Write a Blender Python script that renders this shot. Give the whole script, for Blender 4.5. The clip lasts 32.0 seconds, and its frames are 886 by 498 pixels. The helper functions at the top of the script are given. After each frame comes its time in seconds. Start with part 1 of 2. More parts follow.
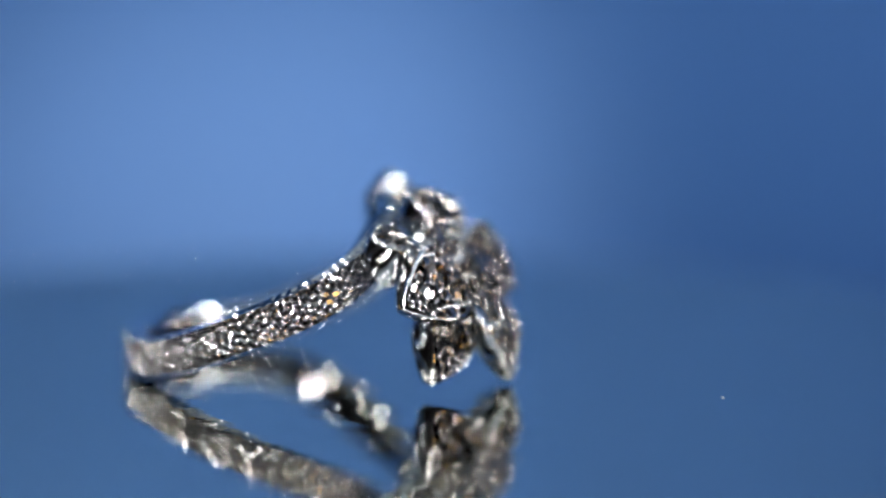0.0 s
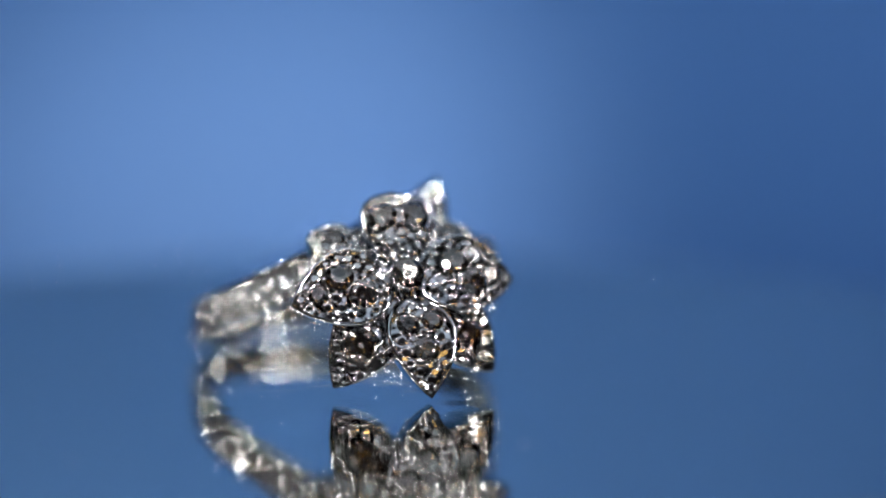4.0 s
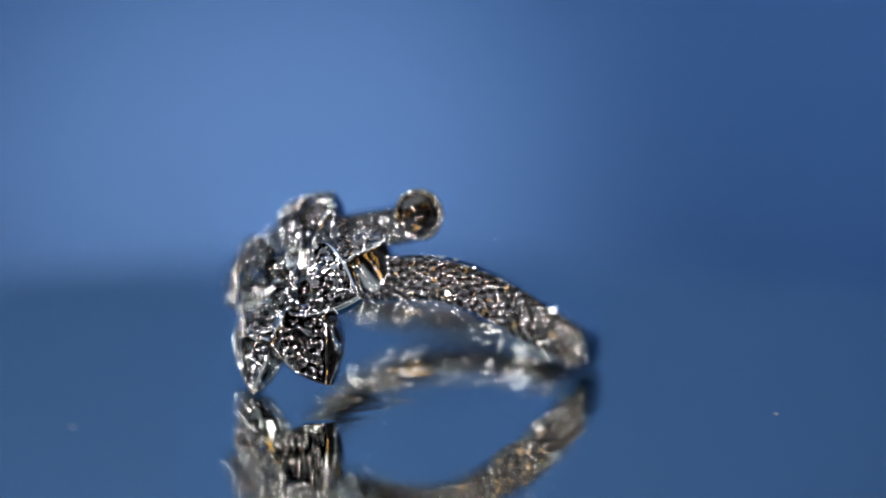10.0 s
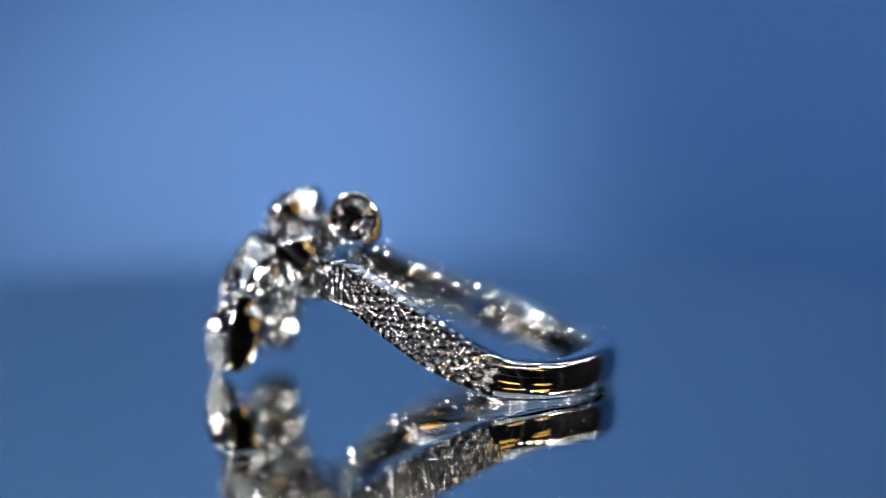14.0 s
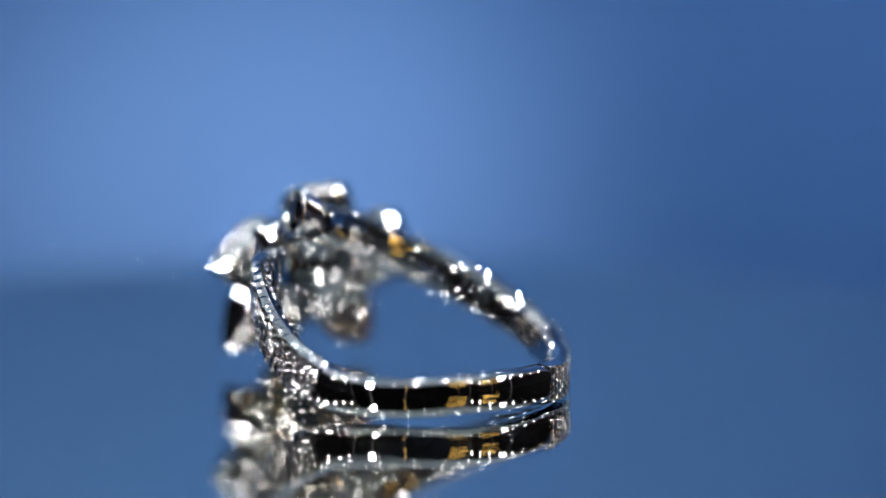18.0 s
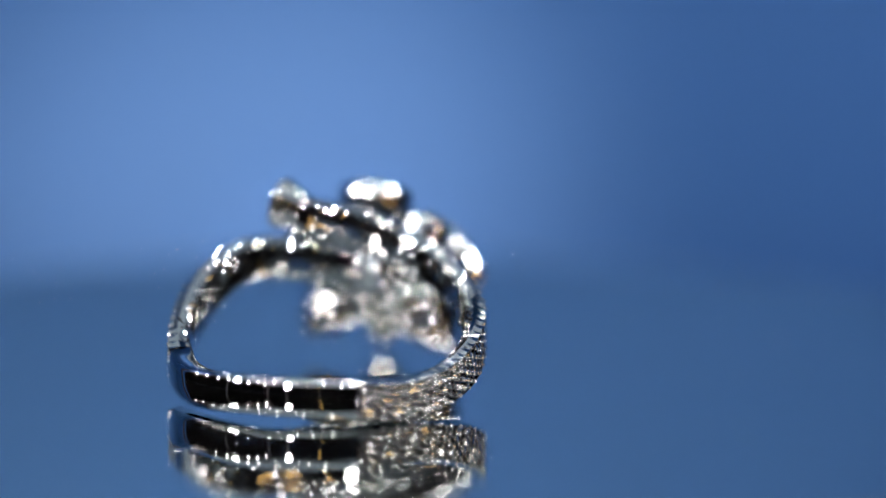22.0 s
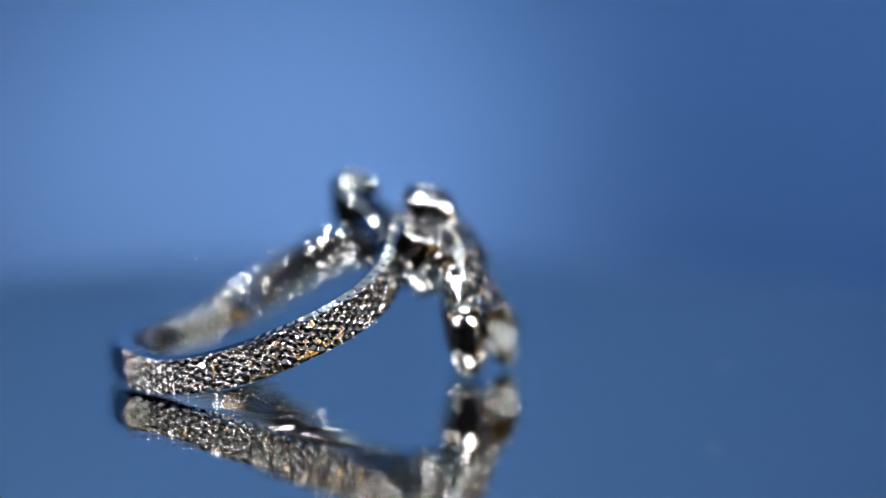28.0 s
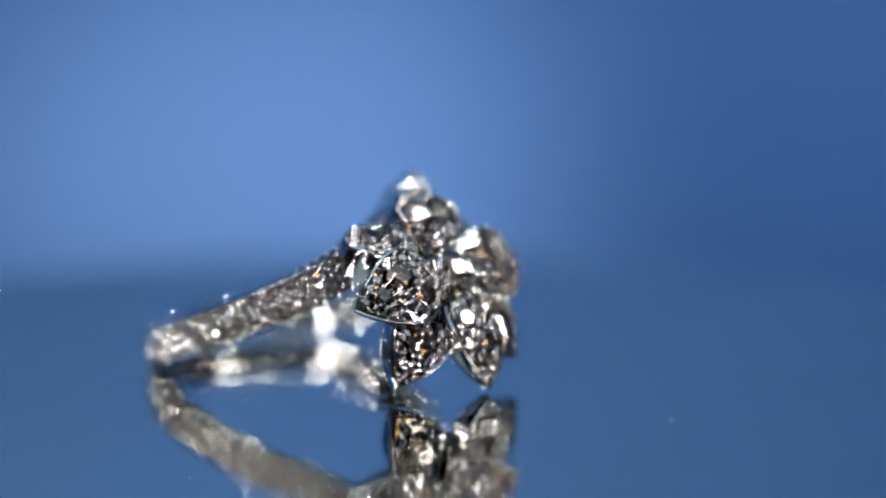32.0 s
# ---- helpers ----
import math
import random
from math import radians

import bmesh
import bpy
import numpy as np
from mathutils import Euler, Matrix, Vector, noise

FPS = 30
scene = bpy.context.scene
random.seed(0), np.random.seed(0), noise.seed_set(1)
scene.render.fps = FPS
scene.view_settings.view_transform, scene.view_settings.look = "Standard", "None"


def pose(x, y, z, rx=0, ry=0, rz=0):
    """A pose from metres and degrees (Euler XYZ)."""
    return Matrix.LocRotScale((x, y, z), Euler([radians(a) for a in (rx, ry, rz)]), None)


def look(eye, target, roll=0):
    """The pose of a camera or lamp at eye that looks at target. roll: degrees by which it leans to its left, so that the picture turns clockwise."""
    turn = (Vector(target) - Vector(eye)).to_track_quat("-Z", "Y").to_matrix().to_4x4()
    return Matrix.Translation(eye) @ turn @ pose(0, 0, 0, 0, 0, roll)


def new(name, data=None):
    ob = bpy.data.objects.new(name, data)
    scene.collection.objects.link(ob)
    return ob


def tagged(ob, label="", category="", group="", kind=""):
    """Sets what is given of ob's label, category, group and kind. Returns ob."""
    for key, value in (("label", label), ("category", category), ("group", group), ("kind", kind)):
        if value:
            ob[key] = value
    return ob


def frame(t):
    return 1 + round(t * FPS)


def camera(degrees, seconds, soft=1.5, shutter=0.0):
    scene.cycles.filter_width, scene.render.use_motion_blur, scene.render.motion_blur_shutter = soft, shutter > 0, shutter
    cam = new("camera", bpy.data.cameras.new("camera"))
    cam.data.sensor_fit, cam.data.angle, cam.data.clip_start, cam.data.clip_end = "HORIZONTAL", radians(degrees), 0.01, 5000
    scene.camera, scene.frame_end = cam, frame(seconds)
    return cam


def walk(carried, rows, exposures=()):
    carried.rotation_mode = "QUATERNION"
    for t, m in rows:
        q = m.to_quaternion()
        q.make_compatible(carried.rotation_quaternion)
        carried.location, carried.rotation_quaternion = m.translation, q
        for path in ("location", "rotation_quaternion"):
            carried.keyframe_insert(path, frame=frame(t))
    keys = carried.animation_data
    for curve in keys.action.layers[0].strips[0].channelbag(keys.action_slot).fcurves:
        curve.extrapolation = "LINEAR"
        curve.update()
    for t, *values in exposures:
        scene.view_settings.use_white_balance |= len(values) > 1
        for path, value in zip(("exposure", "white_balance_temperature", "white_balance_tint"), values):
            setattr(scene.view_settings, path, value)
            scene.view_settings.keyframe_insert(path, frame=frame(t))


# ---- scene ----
cam = camera(13.49, 32.0, soft=0.7)
# The still camera: a macro lens a quarter of a metre from the turntable's axis, focused on the near side of the ring.
EYE = pose(0.0, -0.24117, 0.04616, 90 - 8.90, 0, -1.22)
walk(cam, [(0.0, EYE), (32.0, EYE)], exposures=[(0.0, 0.02), (8.1, 0.02), (8.3, -0.27), (11.15, -0.27), (11.4, 0.02), (32.0, 0.02)])
cam.data.dof.use_dof = True
cam.data.dof.focus_distance = 0.2355
cam.data.dof.aperture_fstop = 7.6
TURN = -11.848  # degrees a second, clockwise from above
MM = 0.001
scene.cycles.sample_clamp_indirect = 60.0  # keep the sparkle that the mirror plate shows

# ---- light ----
world = bpy.data.worlds.new("studio")
scene.world = world
world.use_nodes = True
world.node_tree.nodes["Background"].inputs["Color"].default_value = (0.10, 0.16, 0.30, 1)
world.node_tree.nodes["Background"].inputs["Strength"].default_value = 0.02


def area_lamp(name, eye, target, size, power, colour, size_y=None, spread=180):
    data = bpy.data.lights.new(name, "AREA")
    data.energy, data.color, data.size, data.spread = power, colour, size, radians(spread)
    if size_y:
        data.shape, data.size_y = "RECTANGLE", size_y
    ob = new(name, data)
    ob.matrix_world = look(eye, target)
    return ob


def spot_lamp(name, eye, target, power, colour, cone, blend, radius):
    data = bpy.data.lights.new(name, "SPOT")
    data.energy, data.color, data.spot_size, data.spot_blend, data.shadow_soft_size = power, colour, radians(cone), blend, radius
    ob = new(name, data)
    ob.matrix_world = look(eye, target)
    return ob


# Lamps that light the blue paper behind the turntable; side and top are unseen added fill.
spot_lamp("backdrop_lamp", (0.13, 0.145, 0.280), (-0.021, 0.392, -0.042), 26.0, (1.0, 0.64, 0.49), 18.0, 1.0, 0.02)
area_lamp("side_fill", (0.26, 0.12, 0.10), (0.10, 0.41, -0.04), 0.08, 0.12, (0.80, 0.80, 0.98), spread=80)
area_lamp("top_fill", (-0.06, 0.16, 0.36), (-0.03, 0.42, 0.15), 0.08, 0.38, (1.0, 0.79, 0.66), spread=60)


# ---- materials ----
def material(name):
    m = bpy.data.materials.new(name)
    m.use_nodes = True
    return m, m.node_tree.nodes, m.node_tree.links, m.node_tree.nodes["Principled BSDF"]


def noise_node(nodes, links, scale, detail=3.0):
    coord = nodes.new("ShaderNodeTexCoord")
    n = nodes.new("ShaderNodeTexNoise")
    n.inputs["Scale"].default_value, n.inputs["Detail"].default_value = scale, detail
    links.new(coord.outputs["Object"], n.inputs["Vector"])
    return n


def ramp(nodes, links, source, stops):
    r = nodes.new("ShaderNodeValToRGB")
    r.color_ramp.elements[0].position, r.color_ramp.elements[0].color = stops[0][0], (*stops[0][1], 1)
    r.color_ramp.elements[1].position, r.color_ramp.elements[1].color = stops[1][0], (*stops[1][1], 1)
    links.new(source, r.inputs["Fac"])
    return r


def bump(nodes, links, shader, source, strength, distance):
    b = nodes.new("ShaderNodeBump")
    b.inputs["Strength"].default_value, b.inputs["Distance"].default_value = strength, distance
    links.new(source, b.inputs["Height"])
    links.new(b.outputs["Normal"], shader.inputs["Normal"])


def metal(name, light, dark, rough_low, rough_high, relief):
    m, nodes, links, s = material(name)
    grain = noise_node(nodes, links, 2600.0)
    wear = noise_node(nodes, links, 320.0)
    tone = ramp(nodes, links, wear.outputs["Fac"], [(0.35, dark), (0.65, light)])
    links.new(tone.outputs["Color"], s.inputs["Base Color"])
    rough = ramp(nodes, links, grain.outputs["Fac"], [(0.3, (rough_low,) * 3), (0.75, (rough_high,) * 3)])
    links.new(rough.outputs["Color"], s.inputs["Roughness"])
    s.inputs["Metallic"].default_value = 1.0
    bump(nodes, links, s, wear.outputs["Fac"], relief, 0.00006)
    return m


POLISHED = metal("polished_white_gold", (0.86, 0.86, 0.87), (0.78, 0.78, 0.80), 0.008, 0.03, 0.06)
BEAD = metal("bead_metal", (0.90, 0.89, 0.88), (0.80, 0.79, 0.78), 0.10, 0.24, 0.10)


def diamond(name, tint, rough, gloss_share):
    m, nodes, links, s = material(name)
    glass = nodes.new("ShaderNodeBsdfGlass")
    glass.inputs["IOR"].default_value, glass.inputs["Roughness"].default_value = 2.4, rough
    info = nodes.new("ShaderNodeObjectInfo")
    tone = ramp(nodes, links, info.outputs["Random"], [(0.0, tuple(0.86 * c for c in tint)), (1.0, tint)])
    links.new(tone.outputs["Color"], glass.inputs["Color"])
    gloss = nodes.new("ShaderNodeBsdfGlossy")
    gloss.inputs["Color"].default_value, gloss.inputs["Roughness"].default_value = (1.0, 0.97, 0.965, 1), 0.045
    mix = nodes.new("ShaderNodeMixShader")
    mix.inputs["Fac"].default_value = gloss_share
    links.new(glass.outputs["BSDF"], mix.inputs[1])
    links.new(gloss.outputs["BSDF"], mix.inputs[2])
    links.new(mix.outputs["Shader"], nodes["Material Output"].inputs["Surface"])
    return m


DIAMOND = diamond("small_diamond", (1.0, 0.97, 0.97), 0.0, 0.42)
CLEAR_DIAMOND = diamond("large_diamond", (1.0, 0.965, 0.95), 0.0, 0.06)

m, nodes, links, s = material("clear_glass")
s.inputs["Base Color"].default_value = (0.96, 0.985, 0.99, 1)
s.inputs["Transmission Weight"].default_value = 1.0
s.inputs["IOR"].default_value = 1.5
haze = noise_node(nodes, links, 260.0)
links.new(ramp(nodes, links, haze.outputs["Fac"], [(0.45, (0.0,) * 3), (0.75, (0.004,) * 3)]).outputs["Color"], s.inputs["Roughness"])
# The sheet is not quite flat: shallow waves a few millimetres long, with a finer orange peel on them.
waves = noise_node(nodes, links, 230.0, 1.0)
peel = noise_node(nodes, links, 1100.0, 1.0)
ripple = nodes.new("ShaderNodeMath")
ripple.operation, ripple.inputs[1].default_value = "MULTIPLY_ADD", 0.07
links.new(peel.outputs["Fac"], ripple.inputs[0])
links.new(waves.outputs["Fac"], ripple.inputs[2])
bump(nodes, links, s, ripple.outputs["Value"], 1.0, 0.00006)
sheen = nodes.new("ShaderNodeBsdfGlossy")
sheen.inputs["Color"].default_value, sheen.inputs["Roughness"].default_value = (1.0, 0.98, 0.91, 1), 0.003
links.new(s.inputs["Normal"].links[0].from_socket, sheen.inputs["Normal"])
blend = nodes.new("ShaderNodeMixShader")
blend.inputs["Fac"].default_value = 0.80
links.new(s.outputs["BSDF"], blend.inputs[1])
links.new(sheen.outputs["BSDF"], blend.inputs[2])
links.new(blend.outputs["Shader"], nodes["Material Output"].inputs["Surface"])
GLASS = m

m, nodes, links, s = material("silvering")
s.inputs["Metallic"].default_value, s.inputs["Roughness"].default_value = 1.0, 0.015
tarnish = noise_node(nodes, links, 90.0)
links.new(ramp(nodes, links, tarnish.outputs["Fac"], [(0.3, (0.80, 0.84, 0.86)), (0.7, (0.84, 0.88, 0.90))]).outputs["Color"], s.inputs["Base Color"])
SILVERING = m

m, nodes, links, s = material("blue_paper")
fibre = noise_node(nodes, links, 900.0, 6.0)
mottle = noise_node(nodes, links, 12.0)
mix = nodes.new("ShaderNodeMix")
mix.data_type, mix.blend_type = "RGBA", "MULTIPLY"
mix.inputs["Factor"].default_value = 1.0
links.new(ramp(nodes, links, mottle.outputs["Fac"], [(0.3, (0.0320, 0.090, 0.222)), (0.7, (0.0360, 0.098, 0.241))]).outputs["Color"], mix.inputs["A"])
links.new(ramp(nodes, links, fibre.outputs["Fac"], [(0.3, (0.93,) * 3), (0.7, (1.0,) * 3)]).outputs["Color"], mix.inputs["B"])
links.new(mix.outputs["Result"], s.inputs["Base Color"])
s.inputs["Roughness"].default_value = 0.9
s.inputs["Specular IOR Level"].default_value = 0.0
bump(nodes, links, s, fibre.outputs["Fac"], 0.3, 0.0002)
PAPER = m

m, nodes, links, s = material("black_cloth")
weave = noise_node(nodes, links, 700.0, 5.0)
links.new(ramp(nodes, links, weave.outputs["Fac"], [(0.3, (0.010, 0.010, 0.012)), (0.7, (0.022, 0.021, 0.022))]).outputs["Color"], s.inputs["Base Color"])
s.inputs["Roughness"].default_value = 0.95
bump(nodes, links, s, weave.outputs["Fac"], 0.4, 0.0004)
CLOTH = m

m, nodes, links, s = material("black_plastic")
scuff = noise_node(nodes, links, 300.0)
links.new(ramp(nodes, links, scuff.outputs["Fac"], [(0.3, (0.010,) * 3), (0.7, (0.018,) * 3)]).outputs["Color"], s.inputs["Base Color"])
s.inputs["Roughness"].default_value = 0.6
PLASTIC = m

m, nodes, links, s = material("dust")
s.inputs["Base Color"].default_value = (0.22, 0.22, 0.22, 1)
s.inputs["Roughness"].default_value = 0.9
DUST = m


def glow(name, colour, strength):
    m, nodes, links, s = material(name)
    e = nodes.new("ShaderNodeEmission")
    e.inputs["Color"].default_value, e.inputs["Strength"].default_value = (*colour, 1), strength
    links.new(e.outputs["Emission"], nodes["Material Output"].inputs["Surface"])
    return m


LED = glow("led_light", (1.0, 0.95, 0.97), 270.0)
# Faint bluish glow for an added overhead sheet that lifts the dark tones.
ROOF_FILL = glow("roof_fill_sheet", (0.66, 0.84, 1.0), 0.34)
PANEL = glow("panel_light", (1.0, 0.95, 0.98), 640.0)
GRID = glow("grid_light", (0.96, 0.96, 1.0), 160.0)
WARM = glow("warm_bulb", (1.0, 0.60, 0.14), 4.0)


# ---- building helpers ----
def mesh_of(name, bm, mat, smooth=False):
    me = bpy.data.meshes.new(name)
    bm.normal_update()
    bm.to_mesh(me)
    bm.free()
    me.materials.append(mat)
    if smooth:
        me.polygons.foreach_set("use_smooth", [True] * len(me.polygons))
        me.set_sharp_from_angle(angle=radians(38))
    return me


def part(name, bm, mat, parent, label="", smooth=False):
    ob = new(name, mesh_of(name, bm, mat, smooth))
    ob.parent = parent
    return tagged(ob, label)


def part_on(name, me, m, parent):
    """A piece on a shared mesh at the pose m in its parent's space."""
    ob = new(name, me)
    ob.parent = parent
    ob.matrix_local = m
    return ob


def box_bm(size, at=(0, 0, 0), bevel=0.0):
    bm = bmesh.new()
    bmesh.ops.create_cube(bm, size=1.0, matrix=Matrix.Translation(at) @ Matrix.Diagonal((*size, 1)))
    if bevel:
        bmesh.ops.bevel(bm, geom=bm.edges[:], offset=bevel, segments=2, affect="EDGES")
    return bm


def lathe_bm(profile, n=64, m=Matrix()):
    """Turns the (radius, height) profile about z; it closes at radius 0."""
    bm = bmesh.new()
    rings = []
    for r, z in profile:
        if r == 0:
            rings.append([bm.verts.new(m @ Vector((0, 0, z)))])
        else:
            rings.append([bm.verts.new(m @ Vector((r * math.cos(a), r * math.sin(a), z))) for a in (2 * math.pi * k / n for k in range(n))])
    for p, q in zip(rings, rings[1:]):
        for k in range(n):
            j = (k + 1) % n
            if len(p) == 1:
                bm.faces.new((p[0], q[j], q[k]))
            elif len(q) == 1:
                bm.faces.new((p[k], p[j], q[0]))
            else:
                bm.faces.new((p[k], p[j], q[j], q[k]))
    bmesh.ops.recalc_face_normals(bm, faces=bm.faces[:])
    return bm


def basis(origin, x, z):
    """A pose with its z along z and its x as near x as may be."""
    z = Vector(z).normalized()
    x = Vector(x)
    x = (x - z * x.dot(z)).normalized()
    y = z.cross(x)
    return Matrix(((x.x, y.x, z.x, origin[0]), (x.y, y.y, z.y, origin[1]), (x.z, y.z, z.z, origin[2]), (0, 0, 0, 1)))


# ---- the setting: paper sweep, dark cloth, room ----
bm = bmesh.new()
sweep = [(-0.06, -0.062)]
for k in range(41):
    a = math.pi / 2 * k / 40
    sweep.append((0.34 + 0.08 * math.sin(a), 0.018 - 0.08 * math.cos(a)))
sweep += [(0.42, 0.30), (0.42, 0.62)]
left = [bm.verts.new((-0.50, y, z)) for y, z in sweep]
right = [bm.verts.new((0.50, y, z)) for y, z in sweep]
for k in range(len(sweep) - 1):
    bm.faces.new((left[k], right[k], right[k + 1], left[k + 1]))
for v in bmesh.ops.extrude_face_region(bm, geom=bm.faces[:])["geom"]:
    if isinstance(v, bmesh.types.BMVert):
        v.co += Vector((0, 0.0006, -0.0006))
bmesh.ops.recalc_face_normals(bm, faces=bm.faces[:])
backdrop = new("backdrop", mesh_of("backdrop", bm, PAPER))
tagged(backdrop, "matt blue paper sweep behind the turntable", "backdrop", kind="structure")
floor = new("floor", mesh_of("floor", box_bm((2.4, 2.4, 0.02), (0, 0, -0.076)), CLOTH))
tagged(floor, "black cloth covered table under the turntable", "table top", kind="structure")
for nm, size, at in (("wall_south", (2.4, 0.02, 1.5), (0, -1.2, 0.68)), ("wall_north", (2.4, 0.02, 1.5), (0, 1.2, 0.68)),
                     ("wall_east", (0.02, 2.38, 1.5), (1.2, 0, 0.68)), ("wall_west", (0.02, 2.38, 1.5), (-1.2, 0, 0.68)),
                     ("ceiling", (2.4, 2.4, 0.02), (0, 0, 1.44))):
    w = new(nm, mesh_of(nm, box_bm(size, at), CLOTH))
    tagged(w, "dark plain wall of the unlit studio", "wall", kind="structure")

# Unseen blue sheets added at the sides to give the metal blue reflections.
for side, x in (("west", -0.40), ("east", 0.40)):
    side_reflector = new("backdrop_" + side, mesh_of("backdrop_" + side, box_bm((0.0008, 0.17, 0.50), (x, 0.32, 0.189)), PAPER))
    tagged(side_reflector, "matt blue paper sheet added out of view for the metal to reflect", "backdrop", kind="structure")

# ---- turntable ----
turntable = new("turntable")
tagged(turntable, "round glass mirror turntable plate with a black base", "turntable")
PLATE_R = 0.050
part("glass_plate", lathe_bm([(0, 0), (PLATE_R - 0.0003, 0), (PLATE_R, -0.0003), (PLATE_R, -0.0019), (PLATE_R - 0.0003, -0.0022), (0, -0.0022)], 128), GLASS, turntable, "clear polished glass plate")
# Added black sleeve keeps the plate's bevel from glinting.
part("rim_glint_cover", lathe_bm([(PLATE_R - 0.0008, 0.00004), (PLATE_R + 0.0001, -0.0001), (PLATE_R + 0.0001, -0.0027), (PLATE_R - 0.0008, -0.0027)], 128), PLASTIC, turntable, "thin black sleeve added over the plate's edge to hide its glint")
part("mirror_backing", lathe_bm([(0, -0.00222), (PLATE_R - 0.0004, -0.00222), (PLATE_R - 0.0004, -0.0026), (0, -0.0026)], 128), SILVERING, turntable, "silvered mirror backing")
part("base", lathe_bm([(0, -0.00262), (0.036, -0.00262), (0.037, -0.0050), (0.037, -0.055), (0.041, -0.060), (0.041, -0.0612), (0, -0.0612)], 96), PLASTIC, turntable, "black plastic base")
rng = random.Random(5)
for x, y, long in ((22.75, -7.97, 0.28), (-0.65, 28.74, 0.22), (7.45, -30.18, 0.24)):
    bm = lathe_bm([(0, 0), (0.5, 0.02), (0.8, 0.3), (0.4, 0.7), (0, 0.8)], 7)
    bmesh.ops.transform(bm, verts=bm.verts[:], matrix=Matrix.Translation((x * MM, y * MM, 0)) @ pose(0, 0, 0, 0, 0, rng.uniform(0, 180)) @ Matrix.Diagonal((long * MM, 0.09 * MM, 0.09 * MM, 1)))
    part("dust_speck", bm, DUST, turntable, "pale speck of dust")

# ---- the ring ----
ring = new("ring")
tagged(ring, "white gold flower ring with pave diamonds lying on a mirror plate", "ring")
CENTRE = Vector((-5.75, 3.37, 0))


def brilliant(radius):
    """A round brilliant cut: table, crown, girdle and pavilion."""
    bm = bmesh.new()
    n = 8
    at = lambda r, z, k, m: bm.verts.new((r * radius * math.cos(2 * math.pi * k / m), r * radius * math.sin(2 * math.pi * k / m), z * radius))
    table = [at(0.56, 0.32, k, n) for k in range(n)]
    star = [at(0.80, 0.20, k + 0.5, n) for k in range(n)]
    gird = [at(1.0, 0.03, k, 2 * n) for k in range(2 * n)]
    low = [at(1.0, -0.03, k, 2 * n) for k in range(2 * n)]
    mid = [at(0.50, -0.46, k + 0.5, n) for k in range(n)]
    culet = bm.verts.new((0, 0, -0.86 * radius))
    bm.faces.new(table)
    for k in range(n):
        j = (k + 1) % n
        g0, g1, g2 = gird[2 * k], gird[2 * k + 1], gird[(2 * k + 2) % (2 * n)]
        bm.faces.new((table[k], star[k], table[j]))
        bm.faces.new((table[k], star[k - 1], g0, star[k]))
        bm.faces.new((star[k], g0, g1))
        bm.faces.new((star[k], g1, g2))
        l0, l1, l2 = low[2 * k], low[2 * k + 1], low[(2 * k + 2) % (2 * n)]
        bm.faces.new((l0, mid[k], l1))
        bm.faces.new((l1, mid[k], l2))
        bm.faces.new((l0, mid[k - 1], culet, mid[k]))
    for k in range(2 * n):
        j = (k + 1) % (2 * n)
        bm.faces.new((gird[k], low[k], low[j], gird[j]))
    bmesh.ops.recalc_face_normals(bm, faces=bm.faces[:])
    return bm


STONES = {}


def stone_mesh(mm):
    key = round(mm, 2)
    if key not in STONES:
        STONES[key] = mesh_of("stone", brilliant(0.5 * key * MM), CLEAR_DIAMOND if key > 1.1 else DIAMOND)
    return STONES[key]


def beads_bm(places, size):
    """Small grip beads: domes of that radius, at (place, normal)."""
    bm = bmesh.new()
    for at, up in places:
        bmesh.ops.create_icosphere(bm, subdivisions=2, radius=size, matrix=basis(at, (up[1], -up[0] + 0.1, 0.3), up))
    return bm


def curve_through(xs, ys):
    """A smooth curve through the knots, as a function."""
    xs, ys = np.array(xs, float), np.array(ys, float)
    slope = np.gradient(ys, xs)

    def value(x):
        k = int(np.clip(np.searchsorted(xs, x) - 1, 0, len(xs) - 2))
        h = xs[k + 1] - xs[k]
        u = min(max((x - xs[k]) / h, 0), 1)
        return ((2 * u**3 - 3 * u**2 + 1) * ys[k] + (u**3 - 2 * u**2 + u) * h * slope[k] + (3 * u**2 - 2 * u**3) * ys[k + 1] + (u**3 - u**2) * h * slope[k + 1])
    return value


# The band runs round the finger from the flower arm over the polished back to the stem: angle, height, outer radius, width, thickness.
KNOTS = [(-168, 6.9, 9.9, 2.4, 1.25), (-150, 7.1, 10.1, 2.7, 1.3), (-135, 7.4, 10.15, 2.8, 1.3), (-120, 7.35, 10.1, 2.8, 1.3), (-110, 6.8, 10.1, 2.85, 1.3), (-100, 5.95, 10.1, 2.9, 1.3), (-90, 4.9, 10.1, 2.95, 1.3),
         (-80, 3.85, 10.1, 2.9, 1.3), (-70, 2.95, 10.1, 2.8, 1.3), (-58, 2.05, 10.1, 2.65, 1.65), (-40, 1.58, 10.1, 2.5, 1.65), (0, 1.66, 10.1, 2.45, 1.65), (37, 1.50, 10.1, 2.4, 1.65),
         (57, 1.4, 10.1, 2.35, 1.65), (73, 1.75, 10.1, 2.45, 1.3), (90, 2.5, 10.1, 2.6, 1.3), (112, 3.9, 10.1, 2.6, 1.3), (130, 5.1, 10.1, 2.65, 1.3), (147, 6.4, 10.0, 2.7, 1.3), (160, 7.5, 9.75, 2.7, 1.4),
         (175, 8.7, 9.3, 2.6, 1.8), (192, 9.7, 8.7, 2.5, 1.9), (208, 10.25, 8.1, 2.4, 2.0), (219, 10.6, 8.0, 2.4, 2.2), (224, 10.8, 8.1, 2.4, 2.2)]
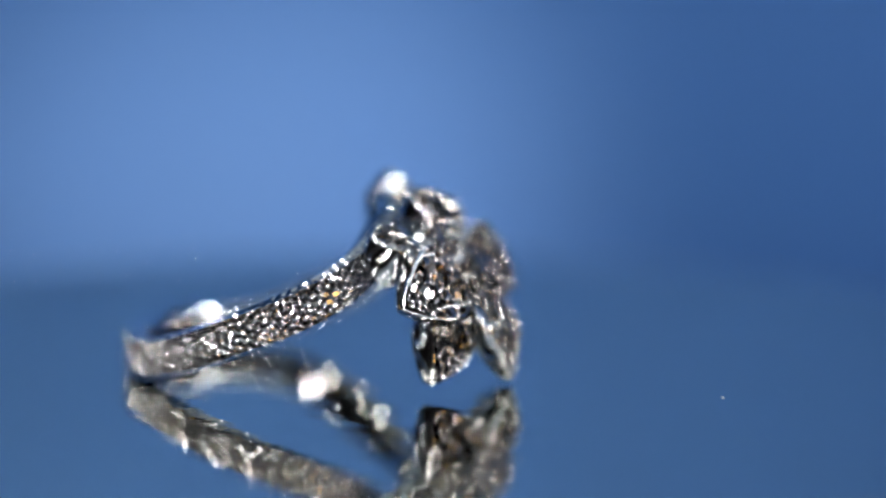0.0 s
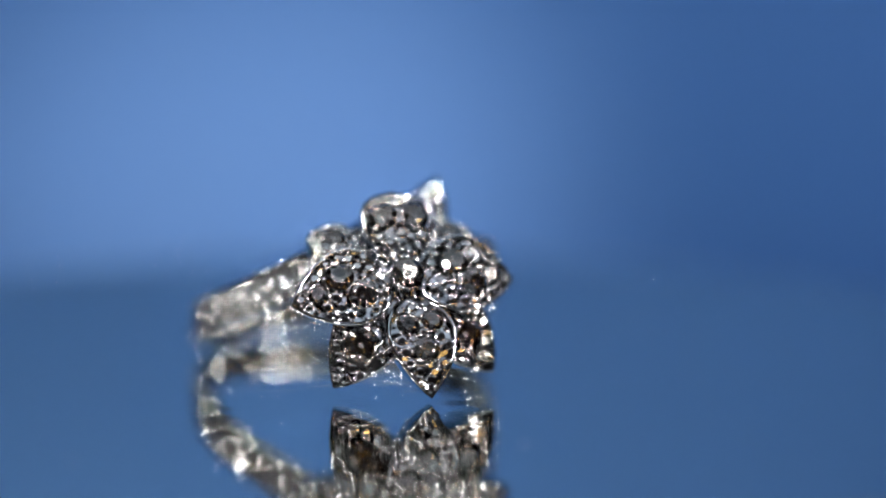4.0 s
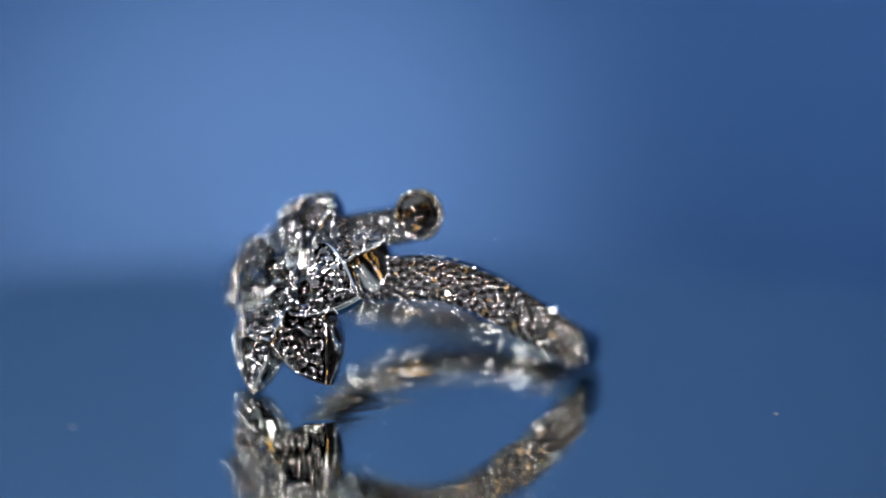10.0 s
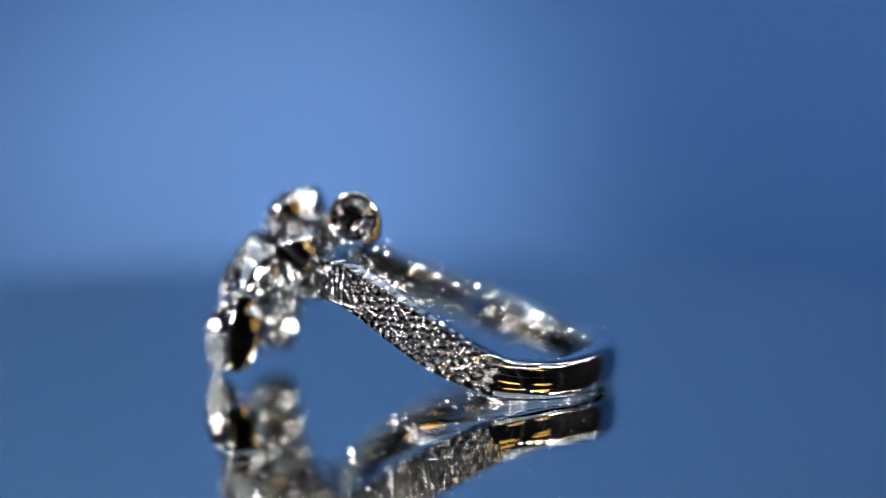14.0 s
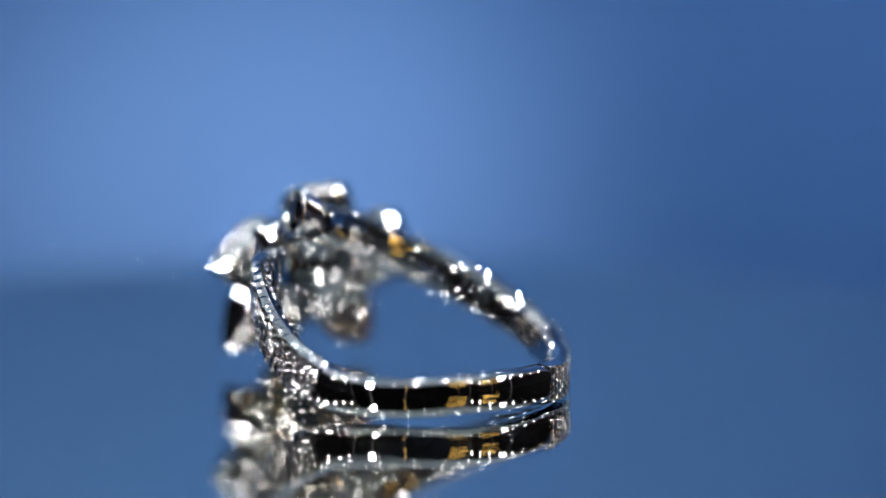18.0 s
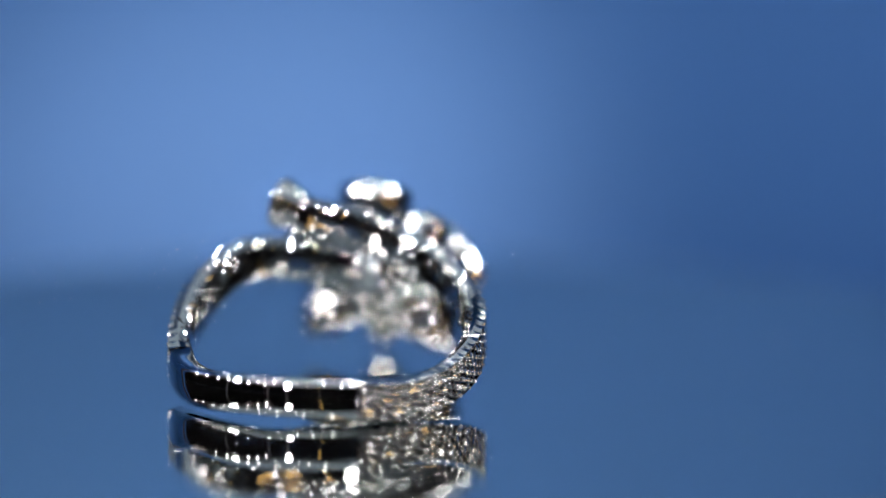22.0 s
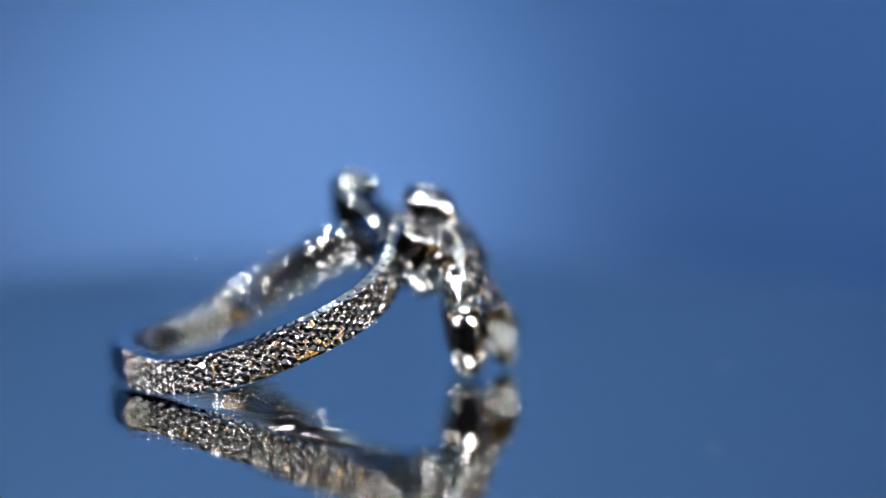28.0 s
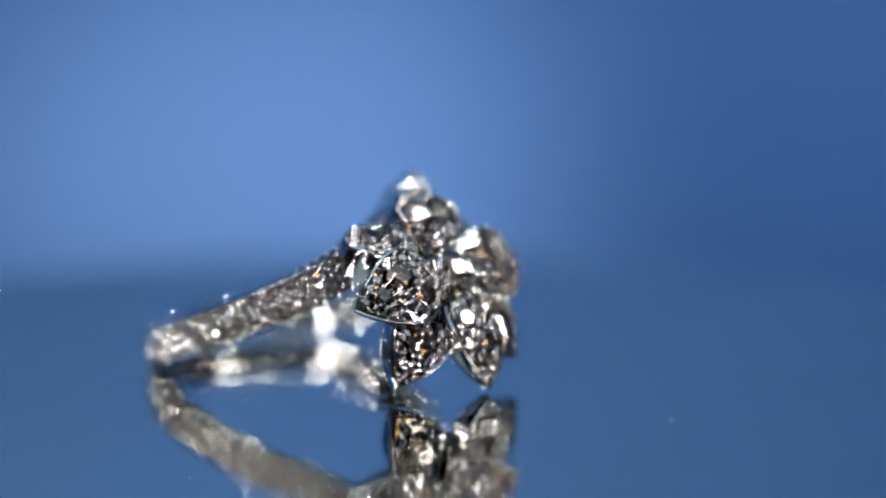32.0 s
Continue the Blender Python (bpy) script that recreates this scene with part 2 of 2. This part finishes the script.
HEIGHT, RADIUS, WIDTH, THICK = (curve_through([k[0] for k in KNOTS], [k[i] for k in KNOTS]) for i in (1, 2, 3, 4))


def band_point(phi, depth=0.0):
    a = radians(phi + 145)
    r = RADIUS(phi) - depth
    return Vector((CENTRE.x + r * math.cos(a), CENTRE.y + r * math.sin(a), HEIGHT(phi)))


def band_frame(phi):
    """Along, outward and across the band at an angle."""
    along = (band_point(phi + 0.5) - band_point(phi - 0.5)).normalized()
    a = radians(phi + 145)
    out = Vector((math.cos(a), math.sin(a), 0))
    out = (out - along * out.dot(along)).normalized()
    return along, out, along.cross(out) * -1


def section(width, thick, groove, crown, cut=0.0):
    """The band's cross-section as (across, outward) pairs, with its outer face at 0. cut: how deep a scallop bites into the rails here."""
    h, c = width / 2, 0.28
    if groove:
        rail = 0.11
        outer = [(-h + c + 0.3, -thick), (-h + c, -thick + 2.2 * cut), (-h + 0.06 + 1.6 * cut, -thick + 0.2 + 1.6 * cut), (-h, -thick + 0.5), (-h - 0.09, -thick * 0.45), (-h + cut * 0.7, -0.22 - cut * 1.2), (-h + 0.04 + cut, -0.04 - cut), (-h + rail, -cut * 0.6), (-h + rail + 0.04, -groove), (0, -groove + 0.05),
                 (h - rail - 0.04, -groove), (h - rail, -cut * 0.6), (h - 0.04 - cut, -0.04 - cut), (h - cut * 0.7, -0.22 - cut * 1.2), (h + 0.09, -thick * 0.45), (h, -thick + 0.5), (h - 0.06 - 1.6 * cut, -thick + 0.2 + 1.6 * cut), (h - c, -thick + 2.2 * cut), (h - c - 0.3, -thick), (0, -thick - 0.07)]
    else:
        outer = [(-h + c, -thick), (-h + 0.06, -thick + 0.2), (-h, -thick + 0.5), (-h, -0.55), (-h + 0.06, -0.32), (-h + 0.2, -0.14), (-h * 0.55, -0.03), (0, crown),
                 (h * 0.55, -0.03), (h - 0.2, -0.14), (h - 0.06, -0.32), (h, -0.55), (h, -thick + 0.5), (h - 0.06, -thick + 0.2), (h - c, -thick), (0.5 * (h - c), -thick - 0.13), (0, -thick - 0.18), (-0.5 * (h - c), -thick - 0.13)]
    return outer


def band_bm(start, end, step, groove, crown=0.03):
    bm = bmesh.new()
    rows = []
    length = 0.0
    n = max(2, int(round(abs(end - start) / step)))
    for k in range(n + 1):
        phi = start + (end - start) * k / n
        along, out, across = band_frame(phi)
        p = band_point(phi)
        rows.append([bm.verts.new((p + across * s + out * d) * MM) for s, d in section(WIDTH(phi), THICK(phi), groove, crown, 0.065 * abs(math.sin(length / 0.77 * math.pi)) ** 0.8 if groove else 0.0)])
        length += (band_point(phi + (end - start) / n) - p).length
    for r, q in zip(rows, rows[1:]):
        for k in range(len(r)):
            j = (k + 1) % len(r)
            bm.faces.new((r[k], r[j], q[j], q[k]))
    bm.faces.new(rows[0])
    bm.faces.new(rows[-1][::-1])
    bmesh.ops.recalc_face_normals(bm, faces=bm.faces[:])
    return bm


def pave_rows(parent, start, end, size, rows):
    """Staggered rows of small stones in the groove of an arm, with grip beads between them."""
    beads = []
    phi = start
    col = 0
    while phi < end:
        along, out, across = band_frame(phi)
        p = band_point(phi)
        count = rows - col % 2
        gap = (WIDTH(phi) - 0.28) / rows
        for k in range(count):
            s = (k - (count - 1) / 2) * gap + rng.uniform(-0.05, 0.05)
            dia = size * rng.choice((0.92, 1.0, 1.0, 1.08))
            shift = along * rng.uniform(-0.06, 0.06)
            place = p + across * s + shift - out * (0.05 + rng.uniform(0, 0.03))
            tilt = (out + across * (0.18 * s + rng.uniform(-0.24, 0.24)) + along * rng.uniform(-0.24, 0.24)).normalized()
            part_on("stone", stone_mesh(dia), basis(place * MM, along + across * rng.uniform(-1, 1), tilt), parent)
            for sx, sy in ((0.5, 0.5), (0.5, -0.5)):
                beads.append(((place + along * (sx * size * 0.98) + across * (sy * gap * 0.95) + out * 0.02) * MM, out))
        phi += math.degrees(size * 0.90 / (RADIUS(phi) / max(0.5, math.hypot(along.x, along.y))))
        col += 1
    tagged(part("beading", beads_bm(beads, 0.115 * MM), BEAD, parent, "tiny bright metal grip beads", True), kind="stuff")


back = part("polished_back", band_bm(-58, 37, 1.5, 0.0), POLISHED, ring, "mirror polished plain back of the band", True)
arm = part("flower_arm", band_bm(-168, -58, 0.75, 0.42), POLISHED, ring, "pave diamond arm rising to the flower")
pave_rows(arm, -150, -59.5, 0.57, 4)
stem = part("stem_arm", band_bm(37, 222, 0.75, 0.42), POLISHED, ring, "pave diamond arm curving up as a stem")
pave_rows(stem, 39, 219, 0.57, 4)

# Bezel at the stem's end.
tip = Vector((1.78, 4.80, 11.20))
face = Vector((math.cos(radians(52)), math.sin(radians(52)), 0.22)).normalized()
bez = part("bezel", lathe_bm([(0, -2.3), (0.4, -2.2), (0.7, -1.9), (0.95, -1.5), (1.16, -1.0), (1.42, -0.3), (1.62, 0.18), (1.685, 0.28), (1.69, 0.36), (1.67, 0.42), (1.62, 0.45), (1.55, 0.45), (1.49, 0.41), (1.43, 0.32), (1.40, 0.0), (1.0, -0.9), (0, -1.1)], 48,
           Matrix.Scale(MM, 4) @ basis(tip, (0, 0, 1), face)), POLISHED, ring, "round polished bezel cup at the stem tip", True)
part_on("stone", stone_mesh(2.76), basis((tip + face * 0.16) * MM, (0, 0, 1), face), bez)

# Flower: cup-shaped petals round a centre stone.
HEART = Vector((6.68, -2.47, 7.78))
FACING = Vector((0.79, -0.41, 0.46)).normalized()


def petal_half(u, blunt):
    """Half the width of a petal, of 1 at most, from base 0 to tip 1."""
    u = min(1, max(0, u))
    peak = 0.55 if blunt else 0.42
    if u < peak:
        return math.sin(math.pi / 2 * u / peak) ** 0.7
    return math.cos(math.pi / 2 * (u - peak) / (1 - peak)) ** (0.55 if blunt else 0.86)


def petal(name, base, tip, up, width, wall, blunt, label, big, layout, taper=0.85):
    base, tip = Vector(base), Vector(tip)
    long = (tip - base).length
    way = (tip - base).normalized()
    up = Vector(up)
    m = basis(base, way, up - way * up.dot(way))
    n = 20
    side = [(k / n, petal_half(k / n, blunt) * width / 2) for k in range(n + 1)]
    outline = [(u * long, h) for u, h in side] + [(u * long, -h) for u, h in side[-2:0:-1]]
    mid = (0.55 * long, 0.0)

    def bow(x):
        return (0.95 if long > 5 else 0.35) * math.sin(math.pi * x / long)

    def dome(x, y):
        return 0.42 * max(0.0, 1 - (2 * y / width) ** 2) * math.sin(math.pi * x / long)

    def sink(x):
        return -0.62 * max(0.0, 1 - x / (0.50 * long))

    def hull(x):
        return 0.45 + 0.55 * math.sin(math.pi * min(1.0, max(0.0, 0.04 + 0.93 * x / long))) ** 0.8

    bm = bmesh.new()
    rows = []
    for shrink, inset, z in ((0.40, 0.0, -wall * 0.70), (0.66, 0.0, -wall * 0.74), (0.71, 0.0, -wall * 0.98), (0.745, 0.0, -wall * 1.03), (0.79, 0.0, -wall * 1.0), (0.86, 0.0, -wall * 0.84), (0.93, 0.0, -wall * 0.55), (0.975, 0.0, -wall * 0.28), (1.0, 0.0, -0.06), (1.0, 0.005, 0.06), (1.0, 0.05, 0.14), (1.0, 0.13, 0.18), (1.0, 0.21, 0.14), (1.0, 0.25, 0.06), (1.0, 0.26, -0.10), (0.97, 0.27, -0.50)):
        row = []
        for x, y in outline:
            dx, dy = x - mid[0], y - mid[1]
            r = math.hypot(dx, dy)
            k = (1 - (1 - shrink) * taper if inset == 0 and z < -0.1 else shrink) * max(0.05, (r - inset) / r)
            row.append(bm.verts.new((m @ Vector((mid[0] + dx * k, mid[1] + dy * k, (z * hull(x) if z < -0.1 and inset == 0 else z) + bow(x) + (sink(x) if z > -0.6 else 0)))) * MM))
        rows.append(row)
    for r, q in zip(rows, rows[1:]):
        for k in range(len(r)):
            j = (k + 1) % len(r)
            bm.faces.new((r[k], r[j], q[j], q[k]))
    for row, z in ((rows[0], -wall * 0.70), (rows[-1], -0.5)):
        hub = bm.verts.new((m @ Vector((mid[0], 0, z + bow(mid[0])))) * MM)
        for k in range(len(row)):
            j = (k + 1) % len(row)
            bm.faces.new((row[k], row[j], hub))
    bmesh.ops.recalc_face_normals(bm, faces=bm.faces[:])
    ob = part(name, bm, POLISHED, ring, label, True)
    # Stones: the large ones first, then small ones in the room that is left.
    placed = [(fx * long, fy * width, d) for fx, fy, d in big]
    for dia in (0.72, 0.60, 0.48):
        for _ in range(1100):
            x, y = layout.uniform(0.1, 0.98) * long, layout.uniform(-0.5, 0.5) * width
            h = petal_half(x / long, blunt) * width / 2 - 0.25
            if abs(y) + dia / 2 > h or x + dia * 0.7 > long:
                continue
            if all(math.hypot(x - px, y - py) > (dia + pd) / 2 * 1.0 for px, py, pd in placed):
                placed.append((x, y, dia))
    beads = []
    for x, y, d in placed:
        tilt = Vector((-0.25 * math.cos(math.pi * x / long) + layout.uniform(-0.10, 0.10), layout.uniform(-0.12, 0.12) + 0.16 * y, 1))
        at = Vector((x, y, bow(x) - 0.13 + sink(x) * 0.25 + dome(x, y)))
        local = m @ Matrix.Translation(at) @ tilt.to_track_quat("Z", "Y").to_matrix().to_4x4() @ pose(0, 0, 0, 0, 0, layout.uniform(0, 90))
        local.translation *= MM
        part_on("stone", stone_mesh(d), local, ob)
        spin = layout.uniform(0, 2)
        for k in range(2 if d < 1.2 else 5):
            a = 2 * math.pi * k / (2 if d < 1.2 else 5) + spin
            q = m @ Vector((x + 0.52 * d * math.cos(a), y + 0.52 * d * math.sin(a), bow(x) - 0.05 + sink(x) * 0.25 + dome(x, y)))
            beads.append((q * MM, m.to_3x3() @ Vector((0, 0, 1))))
    tagged(part("beading", beads_bm(beads, 0.10 * MM), BEAD, ob, "tiny bright metal grip beads", True), kind="stuff")
    # Under each stone, a made-up faceted ball on the cup's back throws lamp glints.
    glint_balls = bmesh.new()
    for x, y, d in placed:
        k = 0.66
        q = m @ Vector((mid[0] + (x - mid[0]) * k, y * k, -wall * 0.80 * hull(x) + bow(x)))
        bmesh.ops.create_icosphere(glint_balls, subdivisions=2, radius=0.40 * d * MM, matrix=Matrix.Translation(q * MM) @ pose(0, 0, 0, layout.uniform(0, 90), layout.uniform(0, 90), 0))
    tagged(part("glint_facet", glint_balls, POLISHED, ob, "small facets added behind the petal to catch glints"), kind="stuff")
    return ob


layout = random.Random(11)
PETAL = "pointed petal cup filled with round diamonds"


def towards(tip, far, back):
    """A petal's base near the heart of the flower."""
    return HEART + (Vector(tip) - HEART).normalized() * far - FACING * back


SPECS = [("petal", (4.39, -6.78, 0.65), 1.6, 1.0, 4.5, 2.0, False, [(0.52, 0.0, 2.3)]),
         ("petal", (9.56, 2.46, 1.25), 1.6, 1.0, 4.5, 2.0, False, [(0.52, 0.0, 2.3)]),
         ("petal", (9.53, -2.98, 0.23), 1.0, 0.25, 4.5, 1.7, False, [(0.32, -0.18, 1.5), (0.32, 0.18, 1.5), (0.58, 0.0, 1.7)]),
         ("petal", (2.35, -8.57, 5.88), 0.5, 0.1, 5.2, 1.9, False, [(0.36, 0.14, 1.9), (0.52, -0.14, 1.9), (0.74, 0.0, 1.3)]),
         ("petal", (9.15, 4.57, 6.96), 0.5, 0.1, 5.2, 1.9, False, [(0.36, 0.14, 1.9), (0.52, -0.14, 1.9), (0.74, 0.0, 1.3)]),
         ("petal", (2.95, -0.66, 12.50), 0.6, 0.2, 5.0, 1.9, True, [(0.56, -0.22, 2.0), (0.56, 0.22, 2.0)])]
for nm, tp, far, behind, width, wall, blunt, big in SPECS:
    petal(nm, towards(tp, far, behind), tp, FACING, width, wall, blunt, PETAL, big, layout)
for base, tp, up in (((3.6, -3.4, 8.8), (0.39, -5.36, 9.89), (0.72, -0.02, 0.70)), ((6.0, 0.6, 8.4), (4.57, 4.17, 10.03), (0.50, -0.55, 0.67))):
    petal("leaf", base, tp, up, 3.5, 2.7, True, "small leaf cup with one round diamond", [(0.55, 0.0, 1.7)], layout, 0.55)

heart = part("centre_cup", lathe_bm([(0, -2.6), (1.5, -2.6), (1.25, -1.0), (1.08, -0.10), (1.04, -0.06), (0.99, -0.10), (0.9, -0.5), (0, -0.9)], 40,
             Matrix.Scale(MM, 4) @ basis(HEART + FACING * 0.45, (0, 0, 1), FACING)), POLISHED, ring, "round cup at the flower centre", True)
part_on("stone", stone_mesh(2.0), basis((HEART + FACING * 0.5) * MM, (0, 0, 1), FACING), heart)
part("mount", lathe_bm([(0, -4.4), (0.9, -4.4), (1.1, -3.6), (1.6, -2.4), (2.4, -1.5), (2.5, -1.2), (0, -1.0)], 40, Matrix.Scale(MM, 4) @ basis(HEART, (0, 0, 1), FACING)), POLISHED, ring, "metal mount under the petals", True)

# ---- lamps of the studio: a canopy of small lights on a black frame, and bulbs on a stand in the dark room ----
def light_bar(parent, start, end, count, size, target, mat, label="", wide=1.0):
    start, end = Vector(start), Vector(end)
    mid = (start + end) / 2
    m = look(mid, target)
    axis = m.to_3x3().inverted() @ (end - start)
    bm = bmesh.new()
    bmesh.ops.create_cube(bm, size=1.0, matrix=basis((0, 0, 0.004), axis, (0, 0, 1)) @ Matrix.Diagonal((axis.length * 1.04, size * 1.8, 0.008, 1)))
    bar = part("light_bar", bm, PLASTIC, parent, label)
    bar.matrix_local = m
    diode = mesh_of("diode", box_bm((size * wide, size, 0.0006), (0, 0, -0.0002)), mat)
    for k in range(count):
        part_on("diode", diode, Matrix.Translation(axis * ((k + 0.5) / count - 0.5)), bar)
    return bar


canopy = new("light_canopy")
tagged(canopy, "black metal frame with bars of small white lights", "lamp")
FLOOR_Z = -0.066
for x in (-0.30, 0.30):
    for y in (-0.34, 0.20):
        part("post", box_bm((0.012, 0.012, 0.30 - FLOOR_Z), (x, y, (0.30 + FLOOR_Z) / 2), 0.001), PLASTIC, canopy)
    part("side_rail", box_bm((0.012, 0.528, 0.012), (x, -0.07, 0.294), 0.001), PLASTIC, canopy)
# Unseen glowing sheet added above the bars as soft fill on metal and stones.
part("roof_fill_sheet", box_bm((0.588, 0.528, 0.002), (0, -0.07, 0.302)), ROOF_FILL, canopy, "pale blue glowing sheet added overhead as soft fill")
for y in (-0.24, -0.07, 0.10):
    light_bar(canopy, (-0.288, y, 0.290), (0.288, y, 0.290), 9, 0.006, (0, y, 0), LED)
for x in (-0.30, 0.30):
    light_bar(canopy, (x * 0.975, -0.33, 0.17), (x * 0.975, 0.19, 0.17), 8, 0.007, (0, -0.07, 0.02), LED)

lamp_stand = new("lamp_stand")
tagged(lamp_stand, "stand with one small white light panel in the dark room", "lamp")
part("post", box_bm((0.012, 0.012, 0.24 - FLOOR_Z), (-0.192, -0.365, (0.24 + FLOOR_Z) / 2), 0.001), PLASTIC, lamp_stand)
panel = part("light_panel", box_bm((0.038, 0.042, 0.012), (0, 0, 0.0066), 0.001), PLASTIC, lamp_stand, "small white light panel")
panel.matrix_local = look((-0.18, -0.34, 0.190), (0, 0, 0))
part("diffuser", box_bm((0.030, 0.034, 0.0005), (0, 0, 0)), PANEL, panel, "glowing white diffuser")
for x in (-0.42, 0.42):
    grid_lamp = new("grid_lamp")
    tagged(grid_lamp, "stand with a grid of small square white lights", "lamp", "grid lamps")
    part("post", box_bm((0.010, 0.010, 0.34 - FLOOR_Z), (x * 1.04, -0.12, (0.34 + FLOOR_Z) / 2), 0.001), PLASTIC, grid_lamp)
    for k in range(3):
        light_bar(grid_lamp, (x, -0.165, 0.265 + 0.022 * k), (x, -0.075, 0.265 + 0.022 * k), 5, 0.012, (0, 0, 0.02), GRID)

for at, side, wide, words in (((-0.04, -0.50), (0.02, 0.0), 1.8, "stand with two small warm orange bulbs"), ((0.28, -0.43), (0.063, 0.041), 15.0, "stand with two long warm orange tubes"),
                              ((0.44, -0.27), (0.040, 0.064), 15.0, "stand with two long warm orange tubes")):
    bulb_stand = new("bulb_stand")
    tagged(bulb_stand, words, "lamp", "warm lamps")
    part("post", box_bm((0.010, 0.010, 0.25 - FLOOR_Z), (at[0] * 1.04, at[1] * 1.04, (0.25 + FLOOR_Z) / 2), 0.001), PLASTIC, bulb_stand)
    for z in (0.13, 0.23):
        light_bar(bulb_stand, (at[0] - side[0], at[1] - side[1], z), (at[0] + side[0], at[1] + side[1], z), 1, 0.008, (0, 0, 0.02), WARM, "", wide)


def motions():
    turn = [(t, pose(0, 0, 0, 0, 0, TURN * t)) for t in range(33)]
    walk(ring, turn)
    walk(turntable, turn)


motions()
